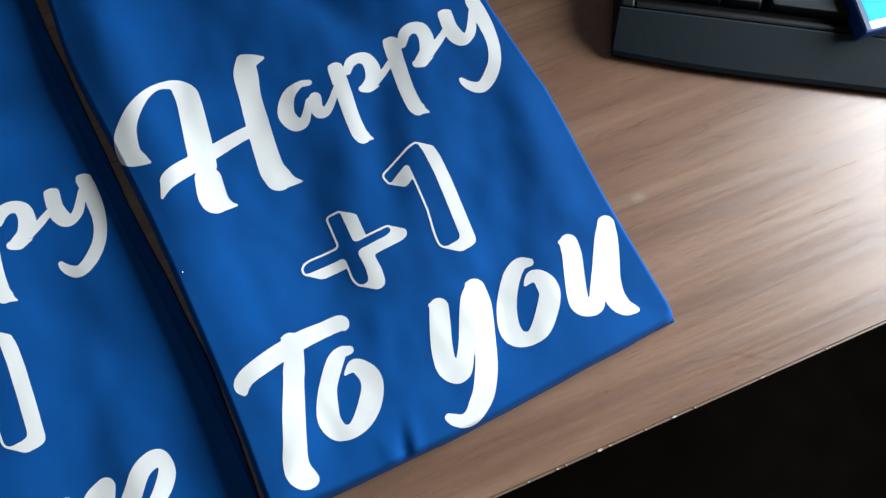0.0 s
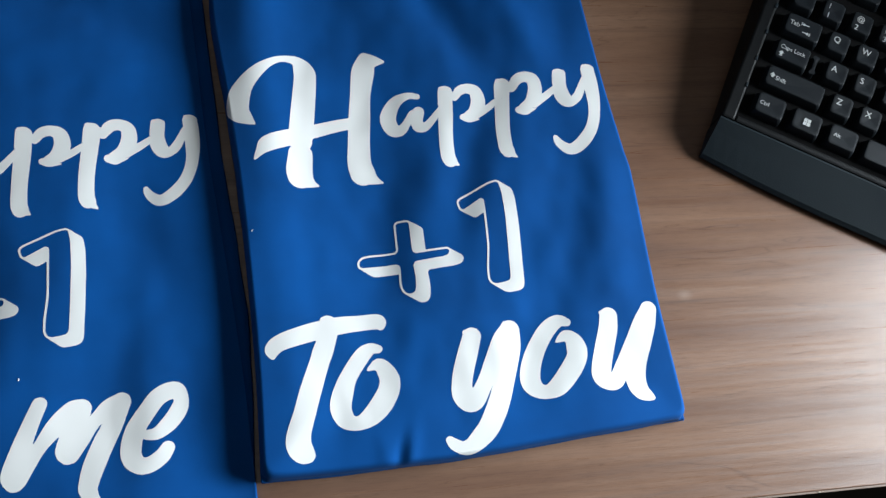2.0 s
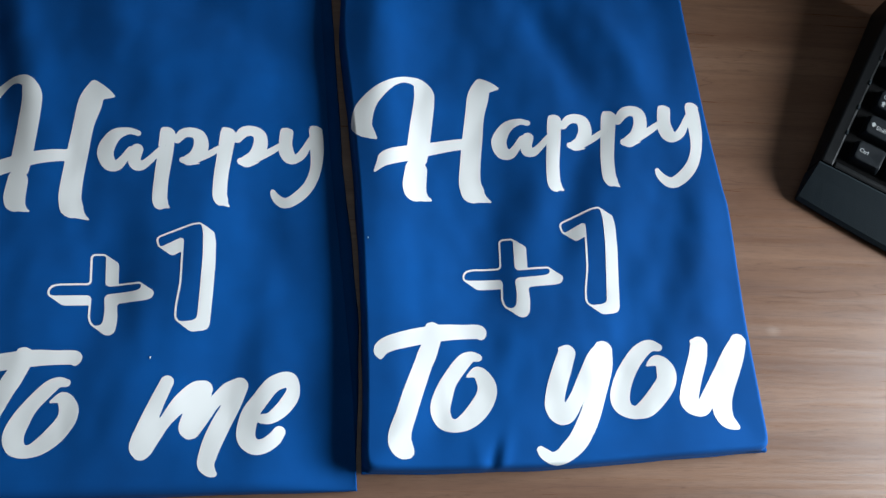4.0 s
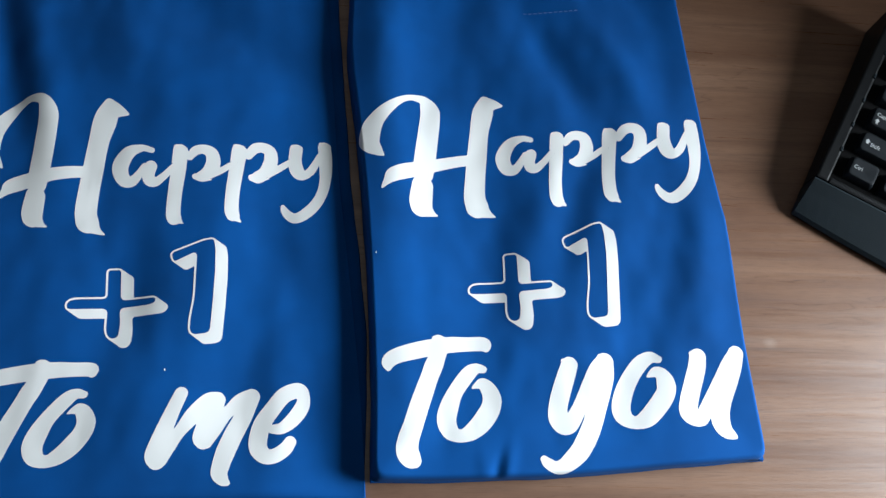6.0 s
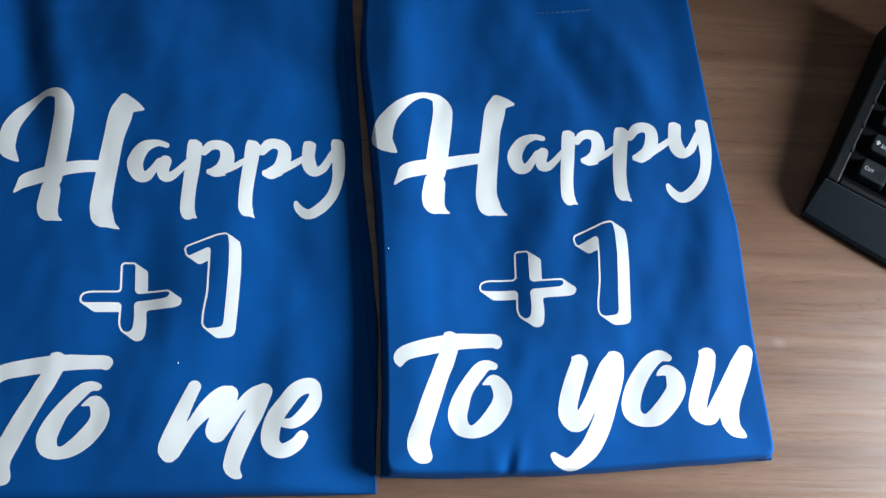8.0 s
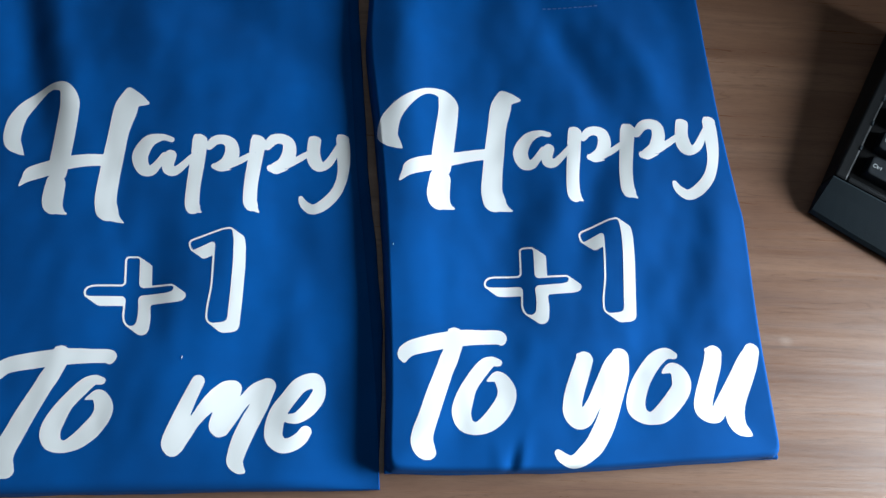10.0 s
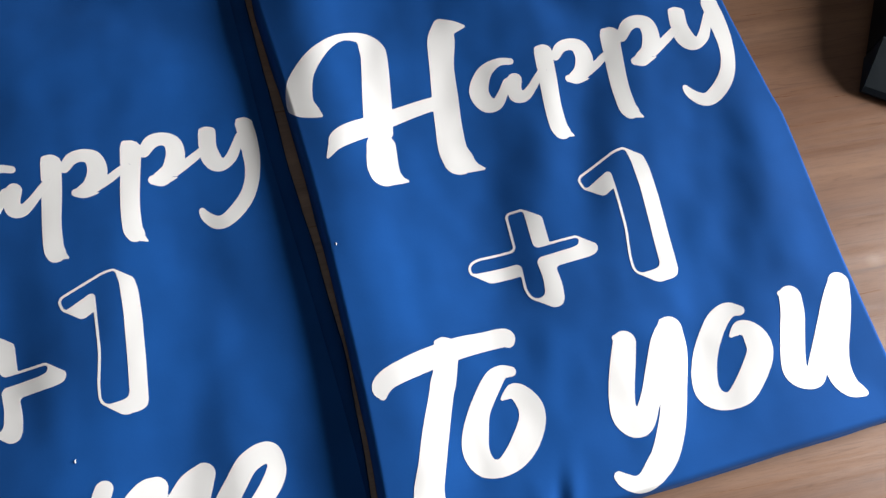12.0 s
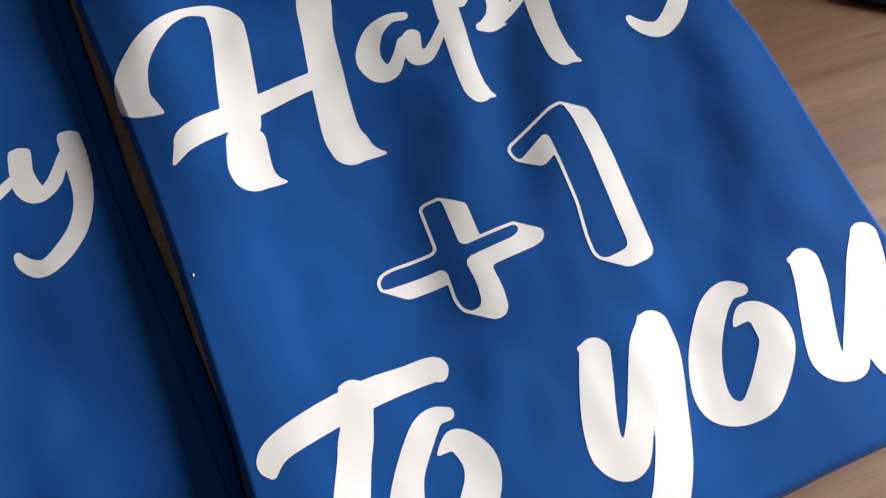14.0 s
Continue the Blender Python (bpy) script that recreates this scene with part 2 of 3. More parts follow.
GLYPH_P2 = [
    [(139.1, 155.3, 4.6), (137.6, 141.8, 4.3), (136.3, 126.7, 4.1), (136.5, 115.5, 4.1), (137.6, 112.2, 3.9)],
    [(137.1, 158, 1.9), (140.8, 156.8, 2.1)],
    [(138.8, 111.1, 2.4), (142.3, 108.3, 0.5)],
    [(144.5, 152.7, 2.4), (148.3, 158.2, 3.3), (153.2, 159.8, 3.5), (157.6, 157.7, 4), (158.5, 152.4, 4.2), (157.4, 147.4, 4.2), (154.6, 142.8, 3.5), (150.2, 139.7, 2.8)],
    [(147.4, 138.2, 2.4), (150.7, 136.8, 1.9), (154.2, 137.7, 1), (157.8, 139, 0.3)],
    [(156.7, 142.2, 2.8), (162.2, 145.5, 2.3), (167, 149, 2.1), (171.4, 152.5, 1.8)],
]
GLYPH_Y = [
    [(174.3, 160.6, 4.2), (173.6, 153.6, 4.2), (174.2, 148, 4.6), (176.2, 143.9, 4.2), (179.2, 142.4, 2.8), (183.4, 145.6, 2.8), (186.5, 150.9, 2.5), (189.5, 157.8, 1.8)],
    [(172.4, 162.5, 1.9), (176.3, 161.9, 2.3)],
    [(192.8, 163.9, 4.3), (193.4, 156.9, 4.4), (193.6, 147.1, 4.2), (193.3, 139.5, 3.7), (191.9, 131.8, 3.5), (188.8, 124.1, 3.6), (183.7, 117.5, 3.8), (178, 113.1, 3.6), (173.9, 112.6, 3.3), (170, 115.3, 2.7), (167.9, 118.1, 2.1), (167, 120.3, 1.4)],
    [(190.9, 166.2, 1.8), (194.7, 164.8, 2.5)],
]
GLYPH_T = [
    [(0.8, 1, 1.5), (0.8, 4.7, 3.8), (4, 7.7, 4.3), (11.3, 10.4, 4.6), (23.3, 13.7, 4.8), (35.5, 16.1, 4.7), (46.3, 17.1, 4.2), (55.3, 17.5, 4.1), (56.8, 15.6, 2.8)],
    [(56.8, 14, 1.3), (56.8, 14, 1.3)],
    [(26.7, 19.8, 1.2), (29.4, 19.9, 1.9), (32.2, 18.8, 1.9)],
    [(30, 12.4, 4.3), (26.3, 3.1, 5.2), (24.2, -2.5, 5), (18.9, -17.6, 5.4), (15.2, -29.4, 5.5), (12.4, -37.9, 5.9), (11.9, -43.5, 6.2), (13.6, -47.1, 5.6), (16, -49, 3.8)],
]
GLYPH_O = [
    [(54.9, 2.6, 2.2), (50.6, 2.9, 3.1), (46, -0.7, 4.2), (38.6, -11.1, 4.4), (34.9, -20.2, 5.3), (33.6, -26.7, 5.4), (35.1, -31.9, 4.8), (38, -34.5, 3.9), (42.9, -35.1, 3.6), (48.6, -32.2, 4.8), (54, -26.9, 5.6), (58.4, -20, 5.5), (59.5, -14, 5.2), (57.3, -8.5, 4.3), (54.4, -5.7, 3.2), (51.3, -6.7, 1.9), (48.6, -8.2, 0.6)],
]
GLYPH_Y2 = [
    [(104.8, 5.6, 4.9), (101.9, -2.5, 5.3), (98.9, -11.1, 5.4), (97, -18.6, 5.4), (96.7, -24.6, 5.5), (99.2, -28.7, 5.1), (102.4, -29.7, 4), (104.7, -26.7, 4.5), (109.9, -18, 4.2), (115.8, -7.4, 5), (121.2, 2, 5.7), (125.5, 7.2, 5.5)],
    [(101.2, 8.1, 1.3), (101.2, 8.1, 1.3)],
    [(125.9, 7.8, 5.5), (125.6, -0, 5.5), (123.4, -7.8, 5.6), (120.6, -16.9, 5.4), (117.5, -25.4, 5.6), (113.9, -33.5, 5.7), (108.7, -42.3, 5.5), (103.6, -47.4, 5), (98.9, -50.9, 4.1), (94.1, -51.7, 3.3), (90, -49.7, 3), (87.7, -47.4, 2.1)],
    [(123.2, 11.5, 1.3), (123.2, 11.5, 1.3)],
]
GLYPH_O2 = [
    [(158.1, 10.2, 2.2), (153.3, 11.3, 3.5), (147.3, 7.5, 4.5), (141.3, -0.1, 4.8), (136.9, -8.1, 5.2), (134.4, -16.1, 5.5), (134.6, -21.5, 5.3), (137.7, -25.2, 4.2), (143, -26.5, 3.7), (149.3, -23.6, 5.1), (156.4, -16, 5.6), (160.7, -9.4, 5.5), (161.2, -4.1, 5.4), (159.6, 0.6, 4.1), (156.4, 2.6, 3.2), (153.2, 1.4, 1.9), (150.8, -0.2, 0.6)],
]
GLYPH_U = [
    [(181.7, 11.7, 5), (180.4, 4.8, 5.3), (177.2, -4.6, 5.4), (174, -14.5, 5.5), (173.3, -20, 5.5), (176.2, -23.1, 5), (180.6, -23.9, 4.1), (184.1, -19, 4.4), (193.5, -5.5, 5.4), (200.5, 6.4, 5.5), (204.6, 13.5, 4.5)],
    [(177.7, 13.9, 1.3), (177.7, 13.9, 1.3)],
    [(205, 14.1, 4.7), (202.2, 6.4, 5.5), (198.2, -3, 5.8), (194.4, -12.2, 5.7), (192.3, -19.9, 5.7), (192.3, -26, 5.5), (194.3, -30.3, 4.4), (197.8, -32.7, 2.7), (199.9, -33.9, 1.4)],
]
GLYPH_M = [
    [(-111.1, -13.8, 3.5), (-115, -24.6, 3.9), (-119, -36.7, 4.5), (-121.6, -46.4, 5), (-120.5, -49.7, 4.6)],
    [(-119.1, -48.9, 4.2), (-114.9, -42.1, 3.6), (-110.1, -34.4, 3.2), (-103, -24.6, 4.5), (-96.5, -18, 4.9), (-92.5, -16.8, 4.7)],
    [(-92.7, -17.2, 4.8), (-94.4, -24.4, 5.2), (-96.7, -30.7, 4.9), (-98.4, -36.9, 4.7), (-97.4, -39.3, 4.1)],
    [(-96.1, -39.3, 3.7), (-92, -32.5, 3.7), (-86.3, -23.6, 3.2), (-80.1, -17.4, 4.4), (-74.2, -14.7, 4.8)],
    [(-74.2, -14.7, 4.8), (-77.5, -25.1, 4.8), (-81.5, -34.1, 5.1), (-85.3, -44.5, 5.1), (-87.3, -52.6, 4.6), (-87.5, -56.1, 4.2), (-85.4, -59.3, 2.9), (-83, -60.8, 1.4)],
]
GLYPH_E = [
    [(-61, -32.1, 2.5), (-56.4, -31.5, 3.1), (-51, -26.8, 3.9), (-46.8, -20.5, 4), (-45.6, -15.1, 3.5), (-48.5, -10.5, 4.3), (-56.1, -13.3, 4.4), (-62.1, -21.1, 4.5), (-67, -29.1, 4.8), (-68.7, -37.5, 5), (-67.9, -43.1, 4.7), (-63.9, -46.7, 4.1), (-58.9, -46.2, 3.9), (-54, -42.7, 3.7), (-51.5, -38.8, 3.2)],
]
# front faces of the block plus and one, and the way their sides fall
BLOCK_PLUS = [(69, 73.5), (77.4, 73.9), (78.1, 55.1), (98.2, 56.8), (98.6, 53.1), (95.3, 51.3), (77.8, 49.3), (78.7, 40.3), (78.1, 33.1), (75.5, 30.9), (71.6, 31.7), (69.6, 36.1), (69.8, 48.7), (48.9, 47.5), (47.4, 49.1), (48.1, 52.9), (52, 54.7), (69.4, 55.8)]
BLOCK_ONE = [(105.1, 84.2), (124, 93.5), (129.6, 94.5), (131.1, 87.5), (131.8, 73.1), (131.6, 56.6), (130.9, 36.8), (128.8, 34.8), (120.7, 33.6), (118, 36.3), (118.1, 43.2), (119.8, 56.4), (119.7, 72.9), (119.5, 84.5), (107.4, 77.3), (105.6, 80.4)]
PLUS_FALL, ONE_FALL = (6.4, -4.4), (6.2, -4.4)


def spline(points, steps=9):
    """A smooth run of pen positions through the points."""
    p = [np.array(q, float) for q in points]
    if len(p) == 2:
        return np.array([p[0] + (p[1] - p[0]) * k / 4 for k in range(5)])
    p = [2 * p[0] - p[1]] + p + [2 * p[-1] - p[-2]]
    out = []
    for i in range(1, len(p) - 2):
        a, b, c, d = p[i - 1 : i + 3]
        for k in range(steps):
            u = k / steps
            out.append(0.5 * (2 * b + (c - a) * u + (2 * a - 5 * b + 4 * c - d) * u * u + (3 * b - a - 3 * c + d) * u**3))
    out.append(p[-2])
    return np.array(out)


def pen_field(strokes):
    """Signed distance to the inked area, as a function of arrays x, y."""
    runs = [spline(s) for s in strokes]

    def field(x, y):
        best = np.full(x.shape, 1e3)
        for run in runs:
            for a, b in zip(run[:-1], run[1:]):
                dx, dy = b[0] - a[0], b[1] - a[1]
                u = np.clip(((x - a[0]) * dx + (y - a[1]) * dy) / (dx * dx + dy * dy + 1e-12), 0, 1)
                best = np.minimum(best, np.hypot(x - a[0] - u * dx, y - a[1] - u * dy) - max(a[2], 0.3) - u * (max(b[2], 0.3) - max(a[2], 0.3)))
        return best

    allp = np.concatenate(runs)
    m = allp[:, 2].max() + 1
    return field, (allp[:, 0].min() - m, allp[:, 0].max() + m, allp[:, 1].min() - m, allp[:, 1].max() + m)


def polygon_distance(poly, x, y):
    d = np.full(x.shape, 1e6)
    inside = np.zeros(x.shape, bool)
    for (ax, ay), (bx, by) in zip(poly, poly[1:] + poly[:1]):
        ex, ey = bx - ax, by - ay
        u = np.clip(((x - ax) * ex + (y - ay) * ey) / (ex * ex + ey * ey), 0, 1)
        d = np.minimum(d, np.hypot(x - ax - u * ex, y - ay - u * ey))
        cross = ((ay > y) != (by > y)) & (x < ex * (y - ay) / (ey if abs(ey) > 1e-9 else 1e-9) + ax)
        inside ^= cross
    return np.where(inside, -d, d)


def rounded_off(poly, turns=2):
    """Cuts the corners of a polygon, a fixed length from each."""
    for cut in (1.3, 0.45)[:turns]:
        out = []
        for a, b, c in zip(poly[-1:] + poly[:-1], poly, poly[1:] + poly[:1]):
            for o in (a, c):
                n = math.hypot(o[0] - b[0], o[1] - b[1])
                k = min(cut / n, 0.3)
                out.append((b[0] + (o[0] - b[0]) * k, b[1] + (o[1] - b[1]) * k))
        poly = out
    return poly


def block_field(poly, fall):
    """A hollow front face with a thin outline and solid sides."""
    poly = rounded_off(poly)

    def field(x, y):
        side = np.full(x.shape, 1e3)
        for k in range(13):
            side = np.minimum(side, polygon_distance(poly, x - fall[0] * k / 12, y - fall[1] * k / 12))
        return np.maximum(side - 0.5, -(polygon_distance(poly, x, y) + 0.6))

    xs, ys = [p[0] for p in poly], [p[1] for p in poly]
    return field, (min(xs) - 2, max(xs) + fall[0] + 2, min(ys) + fall[1] - 2, max(ys) + 2)


def letter(field, bounds, taken, cloth, drape, parent, label, step=0.6):
    """A thin print laid on the cloth, where the field is negative and no earlier letter lies."""
    x0, x1, y0, y1 = bounds
    xs, ys = np.arange(x0, x1 + step, step), np.arange(y0, y1 + step, step)
    gx, gy = np.meshgrid(xs, ys)
    f = field(gx, gy)
    for other in taken:
        f = np.maximum(f, -other(gx, gy) + 0.02)
    verts, faces, index = [], [], {}

    def corner(i, j):
        key = (i, j)
        if key not in index:
            index[key] = len(verts)
            verts.append((gx[j, i], gy[j, i]))
        return index[key]

    def crossing(i, j, k, l):
        key = (i, j, k, l) if (i, j) < (k, l) else (k, l, i, j)
        if key not in index:
            i, j, k, l = key
            u = f[j, i] / (f[j, i] - f[l, k])
            index[key] = len(verts)
            verts.append((gx[j, i] + u * (gx[l, k] - gx[j, i]), gy[j, i] + u * (gy[l, k] - gy[j, i])))
        return index[key]

    neg = f < 0
    cells = neg[:-1, :-1].astype(int) + neg[1:, :-1] + neg[:-1, 1:] + neg[1:, 1:]
    for j, i in zip(*np.nonzero(cells)):
        ring = [(i, j), (i + 1, j), (i + 1, j + 1), (i, j + 1)]
        face = []
        for a, b in zip(ring, ring[1:] + ring[:1]):
            na, nb = neg[a[1], a[0]], neg[b[1], b[0]]
            if na:
                face.append(corner(*a))
            if na != nb:
                face.append(crossing(*a, *b))
        if len(face) > 2:
            faces.append(face)
    edges = {}
    for face in faces:
        for a, b in zip(face, face[1:] + face[:1]):
            if (b, a) in edges:
                del edges[(b, a)]
            else:
                edges[(a, b)] = 1
    top = [cloth.lay(x / 1000, y / 1000, 0.00014, drape) for x, y in verts]
    low = {}
    for a, b in edges:
        for v in (a, b):
            if v not in low:
                low[v] = len(top)
                top.append(cloth.lay(verts[v][0] / 1000, verts[v][1] / 1000, -0.0002, drape))
        faces.append((b, a, low[a], low[b]))
    ob = mesh_object("printed_letter", top, faces, VINYL, parent, label, smooth=False)
    return ob


# ---------------------------------------------------------------- the two folded shirts
class Cloth:
    """A folded shirt: four edges, a height over the desk, and soft folds."""

    def __init__(self, left, right, low, high, thick, seed, folds, puffs=(), sag=0.0, roll=(0.0068, 0.0068)):
        self.left, self.right, self.low, self.high, self.thick, self.seed, self.folds = left, right, low, high, thick, seed, folds
        self.puffs = puffs
        self.sag, self.roll = sag, roll

    def reach(self, x, y):
        """How far a place lies inside the edges."""
        d = [x - curve_at(self.left, y), curve_at(self.right, y) - x, y - curve_at(self.low, x), self.high - y]
        k = 0.0025
        return max(-k * math.log(sum(math.exp(-q / k) for q in d)), 0.0)

    def folded(self, x, y):
        s = self.seed
        z = 0.0012 * noise.noise((x * 9 + s, y * 7, s)) + 0.0021 * noise.noise((x * 24 + 0.8 * noise.noise((x * 14, y * 14, s)), y * 17 + s, s + 3)) + 0.0026 * noise.noise((x * 12, y * 9, s + 5)) + 0.0005 * noise.noise((x * 80, y * 55, s + 7))
        return z

    def creased(self, x, y):
        z = 0.0
        for fx, fy, angle, length, width, amount in self.folds:
            c, q = math.cos(radians(angle)), math.sin(radians(angle))
            along, across = (x - fx) * c + (y - fy) * q, -(x - fx) * q + (y - fy) * c
            z += amount * math.exp(-((across / width) ** 2)) * math.exp(-((along / length) ** 2))
        for px, py, sx, sy, amount in self.puffs:
            z += amount * math.exp(-(((x - px) / sx) ** 2) - ((y - py) / sy) ** 2)
        return z

    def height(self, x, y):
        d = self.reach(x, y)
        dl, dr = max(x - curve_at(self.left, y), 0.0), max(curve_at(self.right, y) - x, 0.0)
        r = self.roll[0] + (self.roll[1] - self.roll[0]) * min(1.0, dl / 0.03)
        e = math.sqrt(max(0.0, 1 - (1 - min(d / r, 1)) ** 2))
        soft = min(1.0, d / 0.035)
        soft = soft * soft * (3 - 2 * soft)
        # the edge beside the gap is pressed down
        z = self.thick - self.sag * math.exp(-((dr / 0.034) ** 2))
        return 0.006 + (z - 0.006) * e + self.folded(x, y) * (0.2 + 0.8 * soft) + self.creased(x, y) * (0.4 + 0.6 * soft)

    def lay(self, x, y, lift, drape=None):
        """Where a place of the print lies, lifted off the cloth."""
        if drape:
            u, v = (x - 0.1) * 10, (y - 0.06) * 10
            x, y = (sum(k * q for k, q in zip(row, (1, u, v, u * u, u * v, v * v, u**3, u * u * v, u * v * v, v**3))) / 1000 for row in drape)
        return (x, y, self.height(x, y) + lift)


def shirt(cloth, words, label):
    ob = tagged(new("folded_shirt"), label, "shirt", "folded shirts on the desk")
    nx, ny = 190, 230

    def spread(k, n):
        u = k / n
        return 0.55 * u + 0.45 * (1 - math.cos(math.pi * u)) / 2

    verts, faces = [], []
    for j in range(ny + 1):
        for i in range(nx + 1):
            u, v = spread(i, nx), spread(j, ny)
            y = cloth.high * v + curve_at(cloth.low, 0.5 * (cloth.left[0][1] + cloth.right[0][1])) * (1 - v)
            x = curve_at(cloth.left, y) * (1 - u) + curve_at(cloth.right, y) * u
            y = cloth.high * v + curve_at(cloth.low, x) * (1 - v)
            x = curve_at(cloth.left, y) * (1 - u) + curve_at(cloth.right, y) * u
            verts.append((x, y, cloth.height(x, y)))
    w = nx + 1
    for j in range(ny):
        for i in range(nx):
            faces.append((j * w + i, j * w + i + 1, (j + 1) * w + i + 1, (j + 1) * w + i))
    ring = list(range(w)) + [j * w + nx for j in range(1, ny + 1)] + [ny * w + i for i in range(nx - 1, -1, -1)] + [j * w for j in range(ny - 1, 0, -1)]
    cx, cy = sum(verts[k][0] for k in ring) / len(ring), sum(verts[k][1] for k in ring) / len(ring)
    last = ring
    for z, inset in ((0.0045, 0.0008), (0.0042, 0.0030)):
        level = []
        for k in ring:
            x, y, _ = verts[k]
            n = Vector((cx - x, cy - y)).normalized() * inset
            level.append(len(verts))
            verts.append((x + n.x, y + n.y, z))
        for a in range(len(ring)):
            b = (a + 1) % len(ring)
            faces.append((last[b], last[a], level[a], level[b]))
        last = level
    mesh_object("front_panel", verts, faces, CLOTH, ob, "smooth blue jersey front with soft creases", smooth=True)
    # the folded layers beneath
    verts, faces = [], []
    n = len(ring)
    front = ob.children[0].data.vertices
    for z, out in ((0.0046, -0.0035), (0.0040, -0.0004), (0.0022, 0.0004), (0.0006, -0.0006), (0.0, -0.003)):
        for q, k in enumerate(ring):
            x, y, _ = front[k].co
            d = Vector((x - cx, y - cy)).normalized() * (out + 0.0007 * noise.noise((x * 40, y * 40, cloth.seed + 20)))
            # one shirt's lower layers are pushed out to stand in for the gap's shade
            gap_fill = 0.0065 * min(1.0, max(0.0, (y + 0.05) / 0.08)) if cloth.sag and curve_at(cloth.right, y) - x < 0.001 else 0.0
            verts.append((x + d.x + (gap_fill if z < 0.0045 else 0.0), y + d.y, z))
    for lvl in range(4):
        for q in range(n):
            r = (q + 1) % n
            faces.append((lvl * n + r, lvl * n + q, (lvl + 1) * n + q, (lvl + 1) * n + r))
    mesh_object("under_layer", verts, faces, CLOTH, ob, smooth=True)
    for letters, drape in words:
        taken = []
        for char, shape, kind in letters:
            field, bounds = block_field(*shape) if kind == "block" else pen_field(shape)
            letter(field, bounds, taken, cloth, drape, ob, ("white outlined block " if kind == "block" else "white script letter ") + char)
            taken.append(field)
    return ob


CAPITAL = [("H", GLYPH_H, "pen")]
HAPPY = [("a", GLYPH_A, "pen"), ("p", GLYPH_P, "pen"), ("p", GLYPH_P2, "pen"), ("y", GLYPH_Y, "pen")]
PLUS_ONE = [("plus sign", (BLOCK_PLUS, PLUS_FALL), "block"), ("1", (BLOCK_ONE, ONE_FALL), "block")]
TO = [("T", GLYPH_T, "pen"), ("o", GLYPH_O, "pen")]
YOU = [("y", GLYPH_Y2, "pen"), ("o", GLYPH_O2, "pen"), ("u", GLYPH_U, "pen")]
ME = [("m", GLYPH_M, "pen"), ("e", GLYPH_E, "pen")]

you_cloth = Cloth(
    left=[(-0.062, -0.0075), (0.0, -0.0088), (0.09, -0.0148), (0.15, -0.0215), (0.205, -0.0288), (0.25, -0.029), (0.34, -0.031)],
    right=[(-0.05, 0.2202), (-0.009, 0.2162), (0.025, 0.2137), (0.098, 0.2112), (0.112, 0.2090), (0.164, 0.2030), (0.264, 0.1960), (0.34, 0.192)],
    low=[(-0.03, -0.0607), (-0.0066, -0.0595), (0.0305, -0.0589), (0.0619, -0.0579), (0.0954, -0.0566), (0.1495, -0.0518), (0.2188, -0.0459)],
    high=0.34, thick=0.0155, seed=3.1,
    folds=[(0.0615, -0.058, 80, 0.011, 0.0028, -0.0032), (0.067, -0.056, 78, 0.013, 0.0036, 0.0020), (0.055, -0.056, 96, 0.010, 0.0042, 0.0012),
           (0.105, 0.21, -62, 0.05, 0.012, -0.0040), (0.148, 0.205, -62, 0.05, 0.014, 0.0040), (0.112, 0.105, 76, 0.045, 0.012, -0.0034), (0.194, 0.080, 84, 0.040, 0.014, 0.0036), (0.06, 0.05, 82, 0.06, 0.016, -0.0026), (0.15, 0.02, 60, 0.05, 0.014, -0.0018)],
    puffs=[(-0.014, 0.1, 0.026, 5, 0.0100), (0.055, 0.10, 0.04, 0.08, -0.0040), (0.22, -0.05, 0.03, 0.03, -0.004), (0.19, 0.26, 0.06, 0.07, -0.0050)],
    roll=(0.0036, 0.0034),
)
me_cloth = Cloth(
    left=[(-0.075, -0.250), (0.1, -0.262), (0.25, -0.272), (0.34, -0.276)],
    right=[(-0.070, -0.0096), (-0.012, -0.0139), (0.06, -0.0225), (0.126, -0.0313), (0.185, -0.0369), (0.248, -0.0429), (0.34, -0.050)],
    low=[(-0.26, -0.0775), (-0.12, -0.0720), (-0.01, -0.0680)],
    high=0.34, thick=0.0142, seed=8.4,
    folds=[(-0.238, 0.20, 106, 0.07, 0.012, -0.0050), (-0.216, 0.20, 104, 0.07, 0.012, 0.0025), (-0.11, 0.225, -30, 0.06, 0.016, -0.0042), (-0.15, 0.03, 80, 0.06, 0.018, -0.0028), (-0.075, 0.06, 86, 0.07, 0.018, -0.0032), (-0.13, 0.19, -20, 0.07, 0.020, 0.0030)],
    puffs=[(-0.15, 0.1, 0.05, 5, 0.0022), (-0.14, 0.28, 0.12, 0.06, -0.0050)],
    sag=0.0085,
)
you_shirt = shirt(you_cloth, [(CAPITAL + HAPPY, None), (PLUS_ONE, None), (TO, None), (YOU, None)], "royal blue folded t-shirt with white Happy +1 To you print")
# how the lines of the print are stretched where the second shirt is folded less tightly
DRAPE_CAPITAL = ((-131.23, 91.81, 1.47, 1.54, 2.50, -1.10, -2.00, 5.77, 13.18, 3.59),
           (38.31, -14.44, 84.75, 3.00, -0.44, 5.62, 1.62, -9.59, -7.29, 4.53))
DRAPE_HAPPY = ((-129.56, 96.93, 3.55, -1.11, 1.56, -1.31, -0.23, -3.39, 2.75, -3.28),
           (39.21, 1.91, 100.07, 4.42, -4.62, 0.54, -0.24, 0.84, -4.66, 0.38))
DRAPE_PLUS_ONE = ((-128.59, 95.76, -4.20, -0.42, 8.25, 0.56),
           (43.91, 1.22, 95.54, -0.33, -0.74, -5.42))
